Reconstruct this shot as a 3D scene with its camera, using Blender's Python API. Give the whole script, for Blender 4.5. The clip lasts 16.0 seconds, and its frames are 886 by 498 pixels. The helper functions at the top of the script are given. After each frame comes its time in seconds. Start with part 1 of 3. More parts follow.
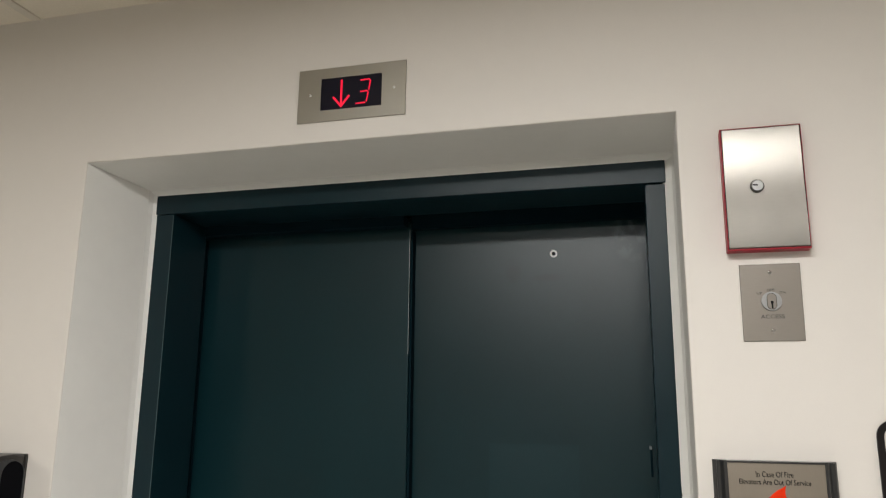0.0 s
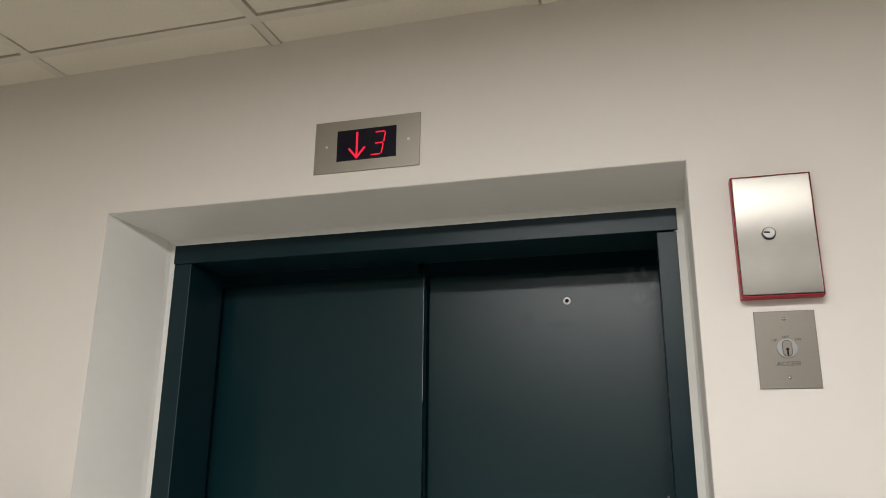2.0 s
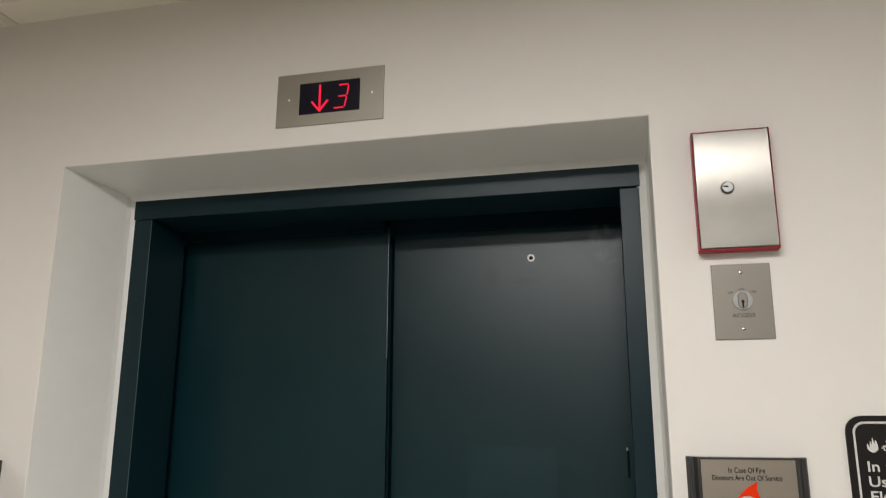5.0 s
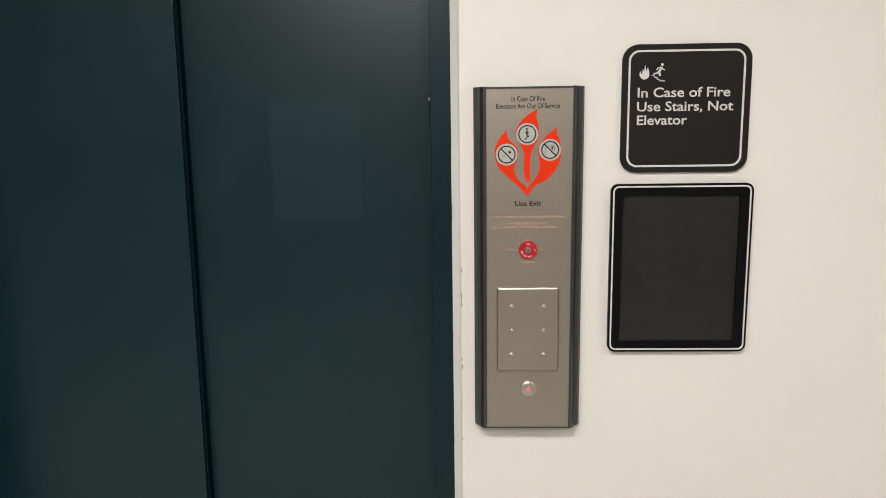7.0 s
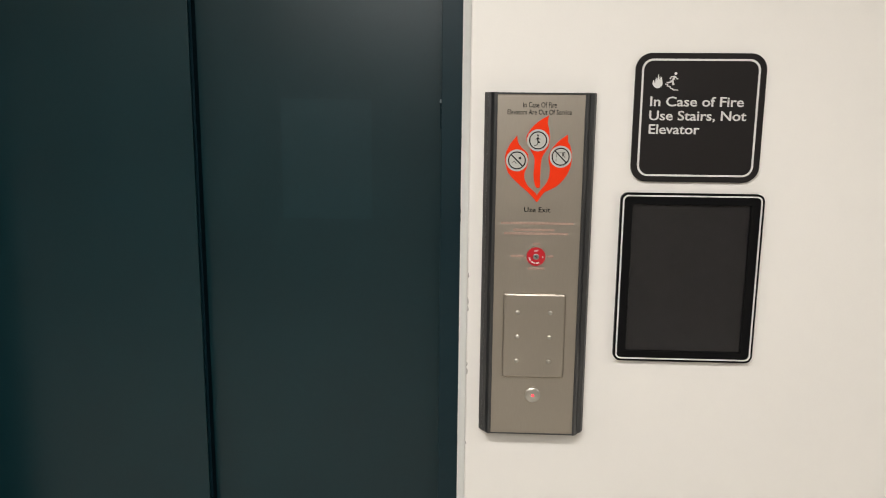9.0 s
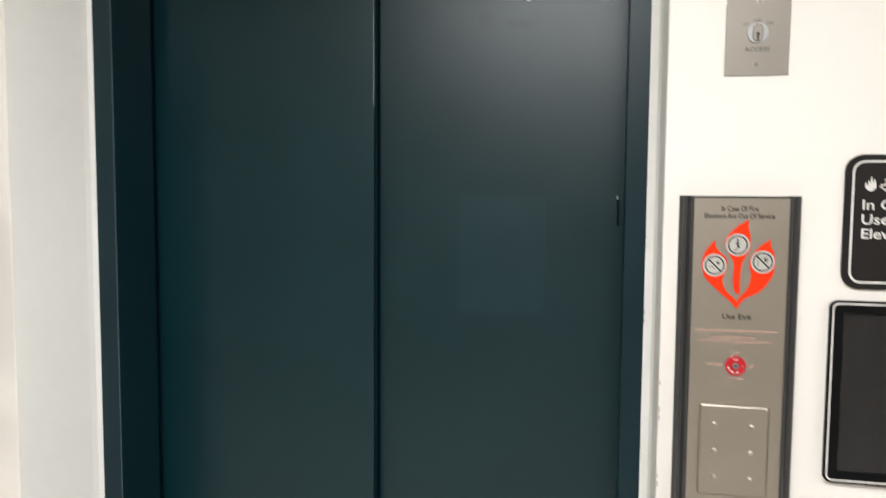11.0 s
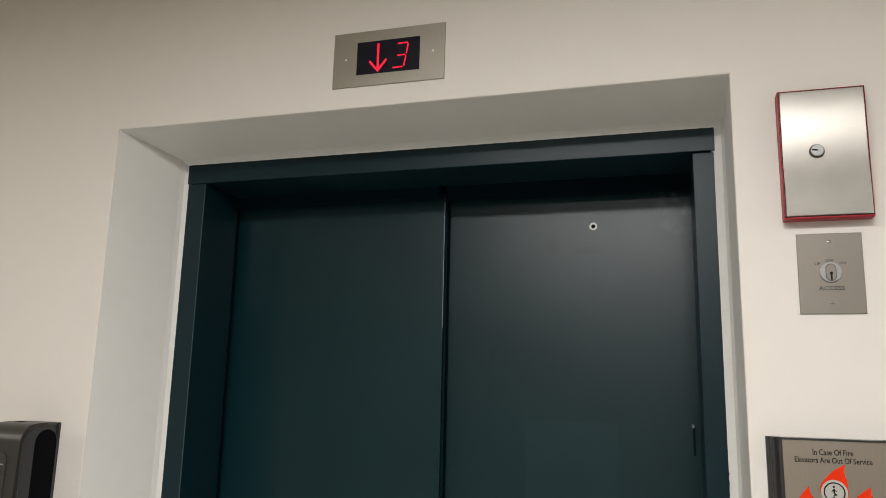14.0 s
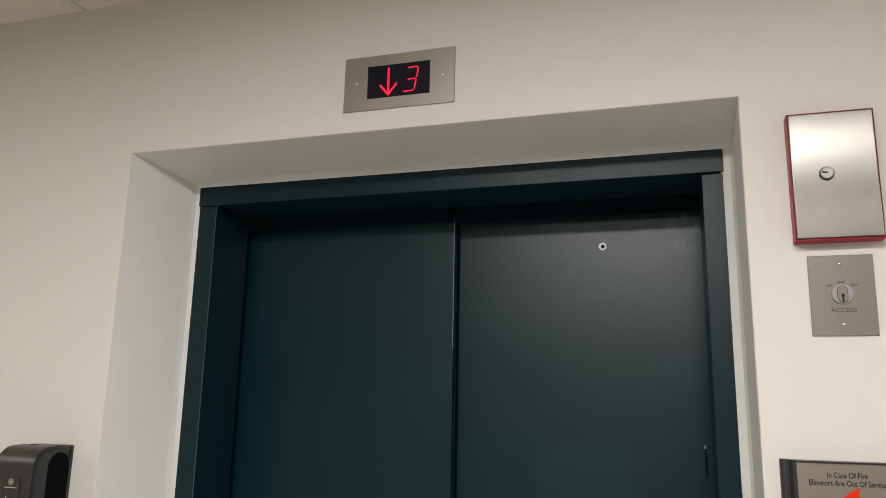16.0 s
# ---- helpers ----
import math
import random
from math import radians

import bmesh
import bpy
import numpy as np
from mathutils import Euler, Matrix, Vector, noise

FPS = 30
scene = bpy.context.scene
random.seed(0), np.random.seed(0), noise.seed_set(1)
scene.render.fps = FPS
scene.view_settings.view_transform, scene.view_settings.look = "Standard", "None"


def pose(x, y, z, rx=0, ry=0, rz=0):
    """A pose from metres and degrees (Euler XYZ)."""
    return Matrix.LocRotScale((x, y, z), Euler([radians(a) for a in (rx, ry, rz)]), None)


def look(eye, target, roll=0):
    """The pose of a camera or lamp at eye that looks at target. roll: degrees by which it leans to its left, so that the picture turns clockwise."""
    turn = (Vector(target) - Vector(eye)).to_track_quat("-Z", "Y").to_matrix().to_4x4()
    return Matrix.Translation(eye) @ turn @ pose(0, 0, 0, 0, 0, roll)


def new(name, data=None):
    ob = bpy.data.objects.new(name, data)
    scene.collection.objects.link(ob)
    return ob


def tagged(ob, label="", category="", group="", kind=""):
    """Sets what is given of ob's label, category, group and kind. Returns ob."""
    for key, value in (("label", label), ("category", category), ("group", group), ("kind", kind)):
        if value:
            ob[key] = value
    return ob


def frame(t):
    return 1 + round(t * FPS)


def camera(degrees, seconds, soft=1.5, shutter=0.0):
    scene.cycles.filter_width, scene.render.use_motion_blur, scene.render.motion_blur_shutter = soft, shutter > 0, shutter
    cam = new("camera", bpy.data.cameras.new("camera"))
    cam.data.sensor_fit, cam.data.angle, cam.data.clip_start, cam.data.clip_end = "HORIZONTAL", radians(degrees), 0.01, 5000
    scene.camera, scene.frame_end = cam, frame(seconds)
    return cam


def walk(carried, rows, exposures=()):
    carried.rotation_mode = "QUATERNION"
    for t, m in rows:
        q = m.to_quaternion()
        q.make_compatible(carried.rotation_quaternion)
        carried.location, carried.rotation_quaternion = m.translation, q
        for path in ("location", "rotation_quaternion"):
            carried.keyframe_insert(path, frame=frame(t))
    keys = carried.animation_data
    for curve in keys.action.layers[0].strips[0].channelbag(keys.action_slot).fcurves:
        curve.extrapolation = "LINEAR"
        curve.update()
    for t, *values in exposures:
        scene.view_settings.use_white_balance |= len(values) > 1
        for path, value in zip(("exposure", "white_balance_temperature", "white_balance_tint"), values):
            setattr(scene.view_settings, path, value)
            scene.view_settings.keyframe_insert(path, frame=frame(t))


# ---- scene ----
cam = camera(61.7, 16.0, soft=0.9, shutter=0.4)

PATH = [
    (0, (0.412, -1.375, 1.677), (-0.092, 0.516, 2.089), 0.5),
    (0.5, (0.403, -1.377, 1.682), (-0.129, 0.488, 2.171), 0.1),
    (1, (0.397, -1.385, 1.671), (-0.145, 0.467, 2.195), 0.0),
    (1.5, (0.404, -1.397, 1.678), (-0.133, 0.457, 2.203), 0.2),
    (2, (0.41, -1.393, 1.678), (-0.116, 0.462, 2.21), 0.4),
    (2.5, (0.415, -1.389, 1.674), (-0.093, 0.47, 2.209), 0.5),
    (3, (0.414, -1.4, 1.683), (-0.083, 0.464, 2.211), 0.4),
    (3.2, (0.415, -1.399, 1.682), (-0.082, 0.466, 2.205), 0.4),
    (4.6, (0.419, -1.392, 1.671), (-0.058, 0.487, 2.155), 0.26),
    (5.3, (0.43, -1.373, 1.642), (0.002, 0.542, 2.026), -0.1),
    (5.5, (0.437, -1.37, 1.639), (0.037, 0.564, 1.954), -0.2),
    (6, (0.472, -1.344, 1.578), (0.191, 0.635, 1.631), -0.5),
    (6.5, (0.501, -1.324, 1.529), (0.364, 0.658, 1.303), -0.9),
    (7, (0.509, -1.31, 1.532), (0.441, 0.66, 1.198), -0.75),
    (7.5, (0.513, -1.316, 1.538), (0.474, 0.651, 1.179), -0.5),
    (8, (0.522, -1.321, 1.534), (0.484, 0.645, 1.166), -0.1),
    (8.2, (0.524, -1.321, 1.53), (0.482, 0.646, 1.17), 0.1),
    (10.3, (0.455, -1.275, 1.576), (0.173, 0.678, 1.255), 0.1),
    (10.5, (0.446, -1.281, 1.562), (0.12, 0.673, 1.286), 0.0),
    (11, (0.4, -1.314, 1.59), (-0.029, 0.634, 1.445), 0.4),
    (11.5, (0.367, -1.332, 1.621), (-0.151, 0.599, 1.675), 0.7),
    (12, (0.365, -1.333, 1.64), (-0.184, 0.578, 1.855), 0.9),
    (12.5, (0.369, -1.336, 1.652), (-0.193, 0.561, 1.947), 0.9),
    (13, (0.368, -1.333, 1.651), (-0.195, 0.556, 1.992), 1.0),
    (13.5, (0.369, -1.34, 1.658), (-0.193, 0.545, 2.019), 1.2),
    (14, (0.367, -1.335, 1.654), (-0.196, 0.548, 2.026), 1.3),
    (14.5, (0.36, -1.34, 1.654), (-0.208, 0.54, 2.032), 1.4),
    (15, (0.355, -1.344, 1.658), (-0.219, 0.531, 2.048), 1.4),
    (15.5, (0.349, -1.341, 1.664), (-0.229, 0.532, 2.061), 1.2),
    (16, (0.358, -1.349, 1.668), (-0.216, 0.523, 2.077), 1.1),
]
EXPOSURE = [(0, 0.08, 6500, 10), (5.5, 0.03, 6500, 10), (7.0, 0.22, 6470, 10), (8.2, 0.22, 6470, 10), (10.3, 0.34, 6420, 10), (10.5, 0.42, 6400, 10),
            (11.0, 0.66, 6290, 10), (11.5, 0.68, 6340, 10), (12.0, 0.6, 6300, 10), (12.5, 0.3, 6420, 10), (13.0, 0.18, 6500, 10), (14.0, 0.14, 6500, 10), (16.0, 0.12, 6500, 10)]
walk(cam, [(t, look(e, g, r)) for t, e, g, r in PATH], EXPOSURE)

# ---- light: the world is a closed room, lit by ceiling lights out of view ----
world = bpy.data.worlds.new("world")
world.use_nodes = True
world.node_tree.nodes["Background"].inputs[0].default_value = (0.05, 0.05, 0.05, 1)
world.node_tree.nodes["Background"].inputs[1].default_value = 0.0
scene.world = world
LAMP_COLOR = (1.0, 0.985, 0.955)
LAMP_GLOW = 6.0


def ceiling_lamp(x, y, z, wide, deep, watts, color):
    data = bpy.data.lights.new("ceiling_lamp", "AREA")
    data.shape, data.size, data.size_y, data.energy, data.color, data.spread = "RECTANGLE", wide, deep, watts, color, radians(178)
    ob = new("ceiling_lamp", data)
    ob.location = (x, y, z)


ceiling_lamp(0.214, -1.485, 2.600, 1.14, 0.25, 32, LAMP_COLOR)
ceiling_lamp(-2.834, -1.485, 2.600, 1.14, 0.25, 22, (1.0, 0.945, 0.83))
# East lamp: unseen, added as fill for the recess and right wall.
ceiling_lamp(3.262, -1.485, 2.600, 1.14, 0.25, 34, (1.0, 0.98, 0.95))
ceiling_lamp(0.214, -2.704, 2.600, 1.14, 0.25, 24, LAMP_COLOR)


# ---- materials ----
def material(name, color, rough=0.5, metal=0.0, grain=60.0, vary=0.08, bump=0.0, bump_scale=400.0,
             stretch=(1, 1, 1), blotch=3.0, blotch_amount=0.05, rough_vary=0.08, coat=0.0, spec=0.5, aniso=0.0):
    """aniso: how far the gloss is drawn out level, across upright brush lines."""
    m = bpy.data.materials.new(name)
    m.use_nodes = True
    nt = m.node_tree
    b = nt.nodes["Principled BSDF"]
    b.inputs["Metallic"].default_value = metal
    b.inputs["Coat Weight"].default_value = coat
    b.inputs["Specular IOR Level"].default_value = spec
    b.inputs["Anisotropic"].default_value = aniso
    if aniso:
        tangent = nt.nodes.new("ShaderNodeTangent")
        tangent.direction_type, tangent.uv_map = "UV_MAP", "flat"
        nt.links.new(tangent.outputs[0], b.inputs["Tangent"])
    tc = nt.nodes.new("ShaderNodeTexCoord")
    mp = nt.nodes.new("ShaderNodeMapping")
    mp.inputs["Scale"].default_value = stretch
    nt.links.new(tc.outputs["Object"], mp.inputs["Vector"])
    fine = nt.nodes.new("ShaderNodeTexNoise")
    fine.inputs["Scale"].default_value = grain
    fine.inputs["Detail"].default_value = 4
    nt.links.new(mp.outputs[0], fine.inputs["Vector"])
    large = nt.nodes.new("ShaderNodeTexNoise")
    large.inputs["Scale"].default_value = blotch
    large.inputs["Detail"].default_value = 3
    nt.links.new(tc.outputs["Object"], large.inputs["Vector"])

    def swing(source, amount):
        n = nt.nodes.new("ShaderNodeMapRange")
        n.inputs["From Min"].default_value, n.inputs["From Max"].default_value = 0.1, 0.9
        n.inputs["To Min"].default_value, n.inputs["To Max"].default_value = 1 - amount, 1 + amount
        nt.links.new(source.outputs[0], n.inputs["Value"])
        return n
    a, c = swing(fine, vary), swing(large, blotch_amount)
    mul = nt.nodes.new("ShaderNodeMath")
    mul.operation = "MULTIPLY"
    nt.links.new(a.outputs[0], mul.inputs[0])
    nt.links.new(c.outputs[0], mul.inputs[1])
    tint = nt.nodes.new("ShaderNodeVectorMath")
    tint.operation = "SCALE"
    tint.inputs[0].default_value = color
    nt.links.new(mul.outputs[0], tint.inputs["Scale"])
    nt.links.new(tint.outputs[0], b.inputs["Base Color"])
    r = swing(large, rough_vary)
    rm = nt.nodes.new("ShaderNodeMath")
    rm.operation = "MULTIPLY"
    rm.inputs[1].default_value = rough
    nt.links.new(r.outputs[0], rm.inputs[0])
    nt.links.new(rm.outputs[0], b.inputs["Roughness"])
    if bump:
        relief = nt.nodes.new("ShaderNodeTexNoise")
        relief.inputs["Scale"].default_value = bump_scale
        relief.inputs["Detail"].default_value = 3
        nt.links.new(mp.outputs[0], relief.inputs["Vector"])
        bn = nt.nodes.new("ShaderNodeBump")
        bn.inputs["Strength"].default_value = bump
        bn.inputs["Distance"].default_value = 0.002
        nt.links.new(relief.outputs[0], bn.inputs["Height"])
        nt.links.new(bn.outputs[0], b.inputs["Normal"])
    return m


def glowing(name, color, strength):
    m = bpy.data.materials.new(name)
    m.use_nodes = True
    b = m.node_tree.nodes["Principled BSDF"]
    b.inputs["Base Color"].default_value = (*[0.5 * c for c in color], 1)
    b.inputs["Emission Color"].default_value = (*color, 1)
    b.inputs["Emission Strength"].default_value = strength
    return m


M = {
    "wall": material("cream_wall_paint", (0.73, 0.695, 0.65), 0.6, bump=0.06, bump_scale=260, grain=35, vary=0.012, blotch=1.6, blotch_amount=0.025),
    "reveal": material("cool_white_jamb_paint", (0.81, 0.80, 0.77), 0.45, bump=0.10, bump_scale=200, grain=30, vary=0.02, blotch=4, blotch_amount=0.035),
    "caulk": material("white_caulk", (0.72, 0.715, 0.69), 0.4, bump=0.3, bump_scale=60, vary=0.03),
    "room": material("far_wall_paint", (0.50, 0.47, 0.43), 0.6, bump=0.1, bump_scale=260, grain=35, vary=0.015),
    "tile": material("ceiling_tile_board", (0.76, 0.70, 0.60), 0.9, bump=0.35, bump_scale=220, grain=140, vary=0.05, blotch=2, blotch_amount=0.04),
    "tbar": material("ceiling_grid_enamel", (0.68, 0.63, 0.55), 0.5, vary=0.03),
    "floor": material("vinyl_floor", (0.46, 0.445, 0.41), 0.35, bump=0.05, grain=90, vary=0.12, blotch=2, blotch_amount=0.1),
    "door": material("teal_black_door_enamel", (0.0030, 0.0225, 0.0285), 0.33, spec=0.42, bump=0.07, bump_scale=330, grain=80, vary=0.06, blotch=4.0, blotch_amount=0.14, rough_vary=0.10),
    "frame": material("teal_black_frame_enamel", (0.0033, 0.0180, 0.0245), 0.36, spec=0.27, bump=0.05, bump_scale=260, grain=60, vary=0.05, blotch=5, blotch_amount=0.08),
    "bare_edge": material("pale_metal_edge", (0.26, 0.29, 0.30), 0.4, metal=0.3, grain=90, vary=0.3),
    "rubbed_paint": material("pale_enamel_edge", (0.05, 0.085, 0.095), 0.4, grain=90, vary=0.5),
    # Matt copy of the frame enamel with the recess shade in its colour.
    "lip": material("shaded_matt_enamel", (0.0022, 0.012, 0.018), 0.7, spec=0.06),
    "dark_gap": material("shaft_black", (0.003, 0.004, 0.0045), 0.8, spec=0.1),
    "steel": material("brushed_steel_cover", (0.190, 0.179, 0.161), 0.305, metal=1.0, aniso=0.97, grain=55, vary=0.05, stretch=(1, 1, 30), blotch=16, blotch_amount=0.10, rough_vary=0.03),
    "plate": material("satin_steel_plate", (0.37, 0.35, 0.305), 0.42, metal=0.9, grain=70, vary=0.05, stretch=(1, 1, 22), bump=0.02, bump_scale=70, blotch=9, blotch_amount=0.04),
    "access": material("dull_steel_plate", (0.245, 0.222, 0.195), 0.5, metal=0.85, grain=70, vary=0.06, stretch=(1, 1, 22), bump=0.02, bump_scale=70, blotch=9, blotch_amount=0.05),
    "face": material("warm_satin_steel", (0.40, 0.355, 0.30), 0.40, metal=0.9, grain=60, vary=0.05, stretch=(20, 1, 1), bump=0.02, bump_scale=60, blotch=7, blotch_amount=0.04),
    "chrome": material("polished_chrome", (0.50, 0.50, 0.49), 0.22, metal=1.0, vary=0.05),
    "button": material("satin_button_steel", (0.50, 0.47, 0.42), 0.36, metal=0.9, vary=0.05),
    "nickel": material("dull_nickel", (0.31, 0.312, 0.31), 0.42, metal=1.0, vary=0.08, grain=200),
    "red_box": material("red_enamel", (0.30, 0.012, 0.024), 0.38, spec=0.3, vary=0.05, blotch=10, blotch_amount=0.08),
    "orange": material("orange_red_print", (0.70, 0.030, 0.002), 0.6, spec=0.15, vary=0.04),
    "faint_red": material("faded_red_print", (0.37, 0.25, 0.20), 0.5, metal=0.35, vary=0.4, grain=330),
    "switch_red": material("red_switch_ring", (0.42, 0.010, 0.018), 0.3, vary=0.05),
    "silver_print": material("silver_print", (0.42, 0.41, 0.38), 0.45, vary=0.03),
    "black_print": material("black_print", (0.010, 0.0095, 0.009), 0.6, spec=0.15, vary=0.05),
    "grey_print": material("engraved_dark_grey", (0.045, 0.04, 0.036), 0.6, vary=0.05),
    "black_trim": material("black_anodised_trim", (0.011, 0.011, 0.012), 0.34, spec=1.0, vary=0.1, grain=90, bump=0.03),
    "sign": material("charcoal_sign_plastic", (0.0115, 0.0095, 0.0092), 0.5, spec=0.2, bump=0.05, bump_scale=500, vary=0.06, grain=200, blotch_amount=0.06),
    "sign_white": material("white_sign_print", (0.62, 0.60, 0.58), 0.5, vary=0.03),
    "frame_black": material("black_picture_frame", (0.0035, 0.0034, 0.0038), 0.45, spec=0.10, vary=0.05),
    "backing": material("charcoal_backing_card", (0.0115, 0.0102, 0.0108), 0.8, spec=0.15, vary=0.05),
    "screen": material("black_display_glass", (0.005, 0.005, 0.014), 0.25, spec=0.3, vary=0.02),
    "plastic": material("charcoal_dispenser_plastic", (0.032, 0.029, 0.027), 0.40, spec=0.4, vary=0.06, bump=0.04, bump_scale=300),
    "rim_grey": material("slate_grey_plastic", (0.044, 0.045, 0.048), 0.42, spec=0.4, vary=0.06, bump=0.04, bump_scale=300),
    "plastic_dark": material("black_dispenser_plastic", (0.0030, 0.0032, 0.0046), 0.6, spec=0.05, vary=0.06),
    "smoke": material("smoked_window_plastic", (0.040, 0.038, 0.036), 0.25, vary=0.15, grain=18),
    "white_ring": material("white_bushing", (0.85, 0.85, 0.83), 0.35, vary=0.03),
    "chip": material("bare_plaster_chip", (0.30, 0.28, 0.25), 0.9, vary=0.3),
    "led": glowing("red_display_segments", (1.0, 0.003, 0.045), 0.72),
    "button_led": glowing("red_button_light", (1.0, 0.05, 0.06), 1.6),
    "lamp": glowing("light_diffuser", LAMP_COLOR, LAMP_GLOW),
}
glass = bpy.data.materials.new("clear_pane_glass")
glass.use_nodes = True
nt = glass.node_tree
nt.nodes.remove(nt.nodes["Principled BSDF"])
clear, gloss, mix = (nt.nodes.new(k) for k in ("ShaderNodeBsdfTransparent", "ShaderNodeBsdfGlossy", "ShaderNodeMixShader"))
gloss.inputs["Roughness"].default_value = 0.16
mix.inputs[0].default_value = 0.024
nt.links.new(clear.outputs[0], mix.inputs[1])
nt.links.new(gloss.outputs[0], mix.inputs[2])
nt.links.new(mix.outputs[0], nt.nodes["Material Output"].inputs["Surface"])
M["glass"] = glass



def worn_door(name, cx, cz):
    """The door enamel with marks of its own, given on the panel whose middle is at cx, cz: a letter-sized patch where a notice was taped, a scuffed upper corner and two smears."""
    m = M["door"].copy()
    m.name = name
    tree = m.node_tree
    b = tree.nodes["Principled BSDF"]
    xyz = tree.nodes.new("ShaderNodeSeparateXYZ")
    tree.links.new(next(n for n in tree.nodes if n.type == "TEX_COORD").outputs["Object"], xyz.inputs[0])

    def math_node(kind, p, q):
        n = tree.nodes.new("ShaderNodeMath")
        n.operation = kind
        for k, v in enumerate((p, q)):
            if isinstance(v, (int, float)):
                n.inputs[k].default_value = v
            else:
                tree.links.new(v, n.inputs[k])
        return n.outputs[0]

    def ramp(source, lo, hi, top=1.0):
        n = tree.nodes.new("ShaderNodeMapRange")
        n.interpolation_type = "SMOOTHSTEP"
        n.inputs["From Min"].default_value, n.inputs["From Max"].default_value, n.inputs["To Max"].default_value = lo, hi, top
        tree.links.new(source, n.inputs["Value"])
        return n.outputs[0]

    def within(source, lo, hi, edge):
        return math_node("SUBTRACT", ramp(source, lo - edge, lo + edge), ramp(source, hi - edge, hi + edge))

    def grime(scale, lo, hi):
        n = tree.nodes.new("ShaderNodeTexNoise")
        n.inputs["Scale"].default_value, n.inputs["Detail"].default_value = scale, 5
        tree.links.new(xyz.inputs[0].links[0].from_socket, n.inputs["Vector"])
        return ramp(n.outputs[0], lo, hi)

    def spot(x, z, rx, rz):
        dx = math_node("DIVIDE", math_node("SUBTRACT", xyz.outputs[0], x - cx), rx)
        dz = math_node("DIVIDE", math_node("SUBTRACT", xyz.outputs[2], z - cz), rz)
        r2 = math_node("ADD", math_node("MULTIPLY", dx, dx), math_node("MULTIPLY", dz, dz))
        return math_node("SUBTRACT", 1.0, ramp(r2, 0.0, 1.0))
    patch = math_node("MULTIPLY", within(xyz.outputs[0], 0.052 - cx, 0.263 - cx, 0.0025), within(xyz.outputs[2], 1.312 - cz, 1.589 - cz, 0.0025))
    scuff = math_node("MULTIPLY", spot(0.402, 2.085, 0.055, 0.075), grime(38, 0.44, 0.66))
    smear = math_node("MULTIPLY", math_node("ADD", spot(0.115, 2.005, 0.025, 0.04), spot(0.20, 1.985, 0.05, 0.012)), grime(20, 0.3, 0.6))
    scale = math_node("ADD", 1.0, math_node("MULTIPLY", patch, 0.19))
    scale = math_node("SUBTRACT", scale, math_node("MULTIPLY", smear, 0.22))
    old = b.inputs["Base Color"].links[0].from_socket
    tint = tree.nodes.new("ShaderNodeVectorMath")
    tint.operation = "SCALE"
    tree.links.new(old, tint.inputs[0])
    tree.links.new(scale, tint.inputs["Scale"])
    dust = tree.nodes.new("ShaderNodeVectorMath")
    dust.operation = "SCALE"
    dust.inputs[0].default_value = (0.055, 0.062, 0.062)
    tree.links.new(scuff, dust.inputs["Scale"])
    total = tree.nodes.new("ShaderNodeVectorMath")
    tree.links.new(tint.outputs[0], total.inputs[0])
    tree.links.new(dust.outputs[0], total.inputs[1])
    tree.links.new(total.outputs[0], b.inputs["Base Color"])
    rough = b.inputs["Roughness"].links[0].from_socket
    gain = math_node("ADD", 1.0, math_node("MULTIPLY", scuff, 0.1))
    gain = math_node("ADD", gain, math_node("MULTIPLY", patch, 0.12))
    tree.links.new(math_node("MULTIPLY", rough, gain), b.inputs["Roughness"])
    return m


# ---- builders ----
from mathutils.geometry import tessellate_polygon

PLACE = {}


def thing(name, at, label, category, kind="", group=""):
    ob = new(name)
    ob.empty_display_size = 0.05
    ob.location = at
    PLACE[ob.name] = Vector(at)
    return tagged(ob, label, category, group, kind)


def part(name, bm, mat, parent, label="", smooth=0):
    """One mesh object under a thing or part, from a bmesh in world coordinates. smooth: degrees up to which edges are shaded round."""
    lo = Vector([min(v.co[i] for v in bm.verts) for i in range(3)])
    hi = Vector([max(v.co[i] for v in bm.verts) for i in range(3)])
    mid = (lo + hi) / 2
    bmesh.ops.translate(bm, verts=bm.verts, vec=-mid)
    bmesh.ops.recalc_face_normals(bm, faces=bm.faces)
    uv = bm.loops.layers.uv.new("flat")
    for f in bm.faces:
        for loop in f.loops:
            loop[uv].uv = (loop.vert.co.x + 0.3 * loop.vert.co.y, loop.vert.co.z + 0.2 * loop.vert.co.y)
    me = bpy.data.meshes.new(name)
    bm.to_mesh(me)
    bm.free()
    for m in (mat if isinstance(mat, (list, tuple)) else [mat]):
        me.materials.append(M[m])
    if smooth:
        me.polygons.foreach_set("use_smooth", [True] * len(me.polygons))
        me.set_sharp_from_angle(angle=radians(smooth))
    ob = new(name, me)
    if parent:
        ob.parent = parent
        ob.location = mid - PLACE[parent.name]
    else:
        ob.location = mid
    PLACE[ob.name] = mid
    return tagged(ob, label)


def alone(name, bm, mat, label, category, kind="", group=""):
    return tagged(part(name, bm, mat, None, label), "", category, group, kind)


def box(x0, x1, y0, y1, z0, z1, bevel=0.0, seg=2, bm=None):
    bm = bm or bmesh.new()
    made = bmesh.ops.create_cube(bm, size=1)["verts"]
    for v in made:
        v.co = Vector(((x0 + x1) / 2 + v.co.x * (x1 - x0), (y0 + y1) / 2 + v.co.y * (y1 - y0), (z0 + z1) / 2 + v.co.z * (z1 - z0)))
    if bevel:
        edges = {e for v in made for e in v.link_edges}
        bmesh.ops.bevel(bm, geom=list(edges), offset=bevel, segments=seg, affect="EDGES", profile=0.5)
    return bm


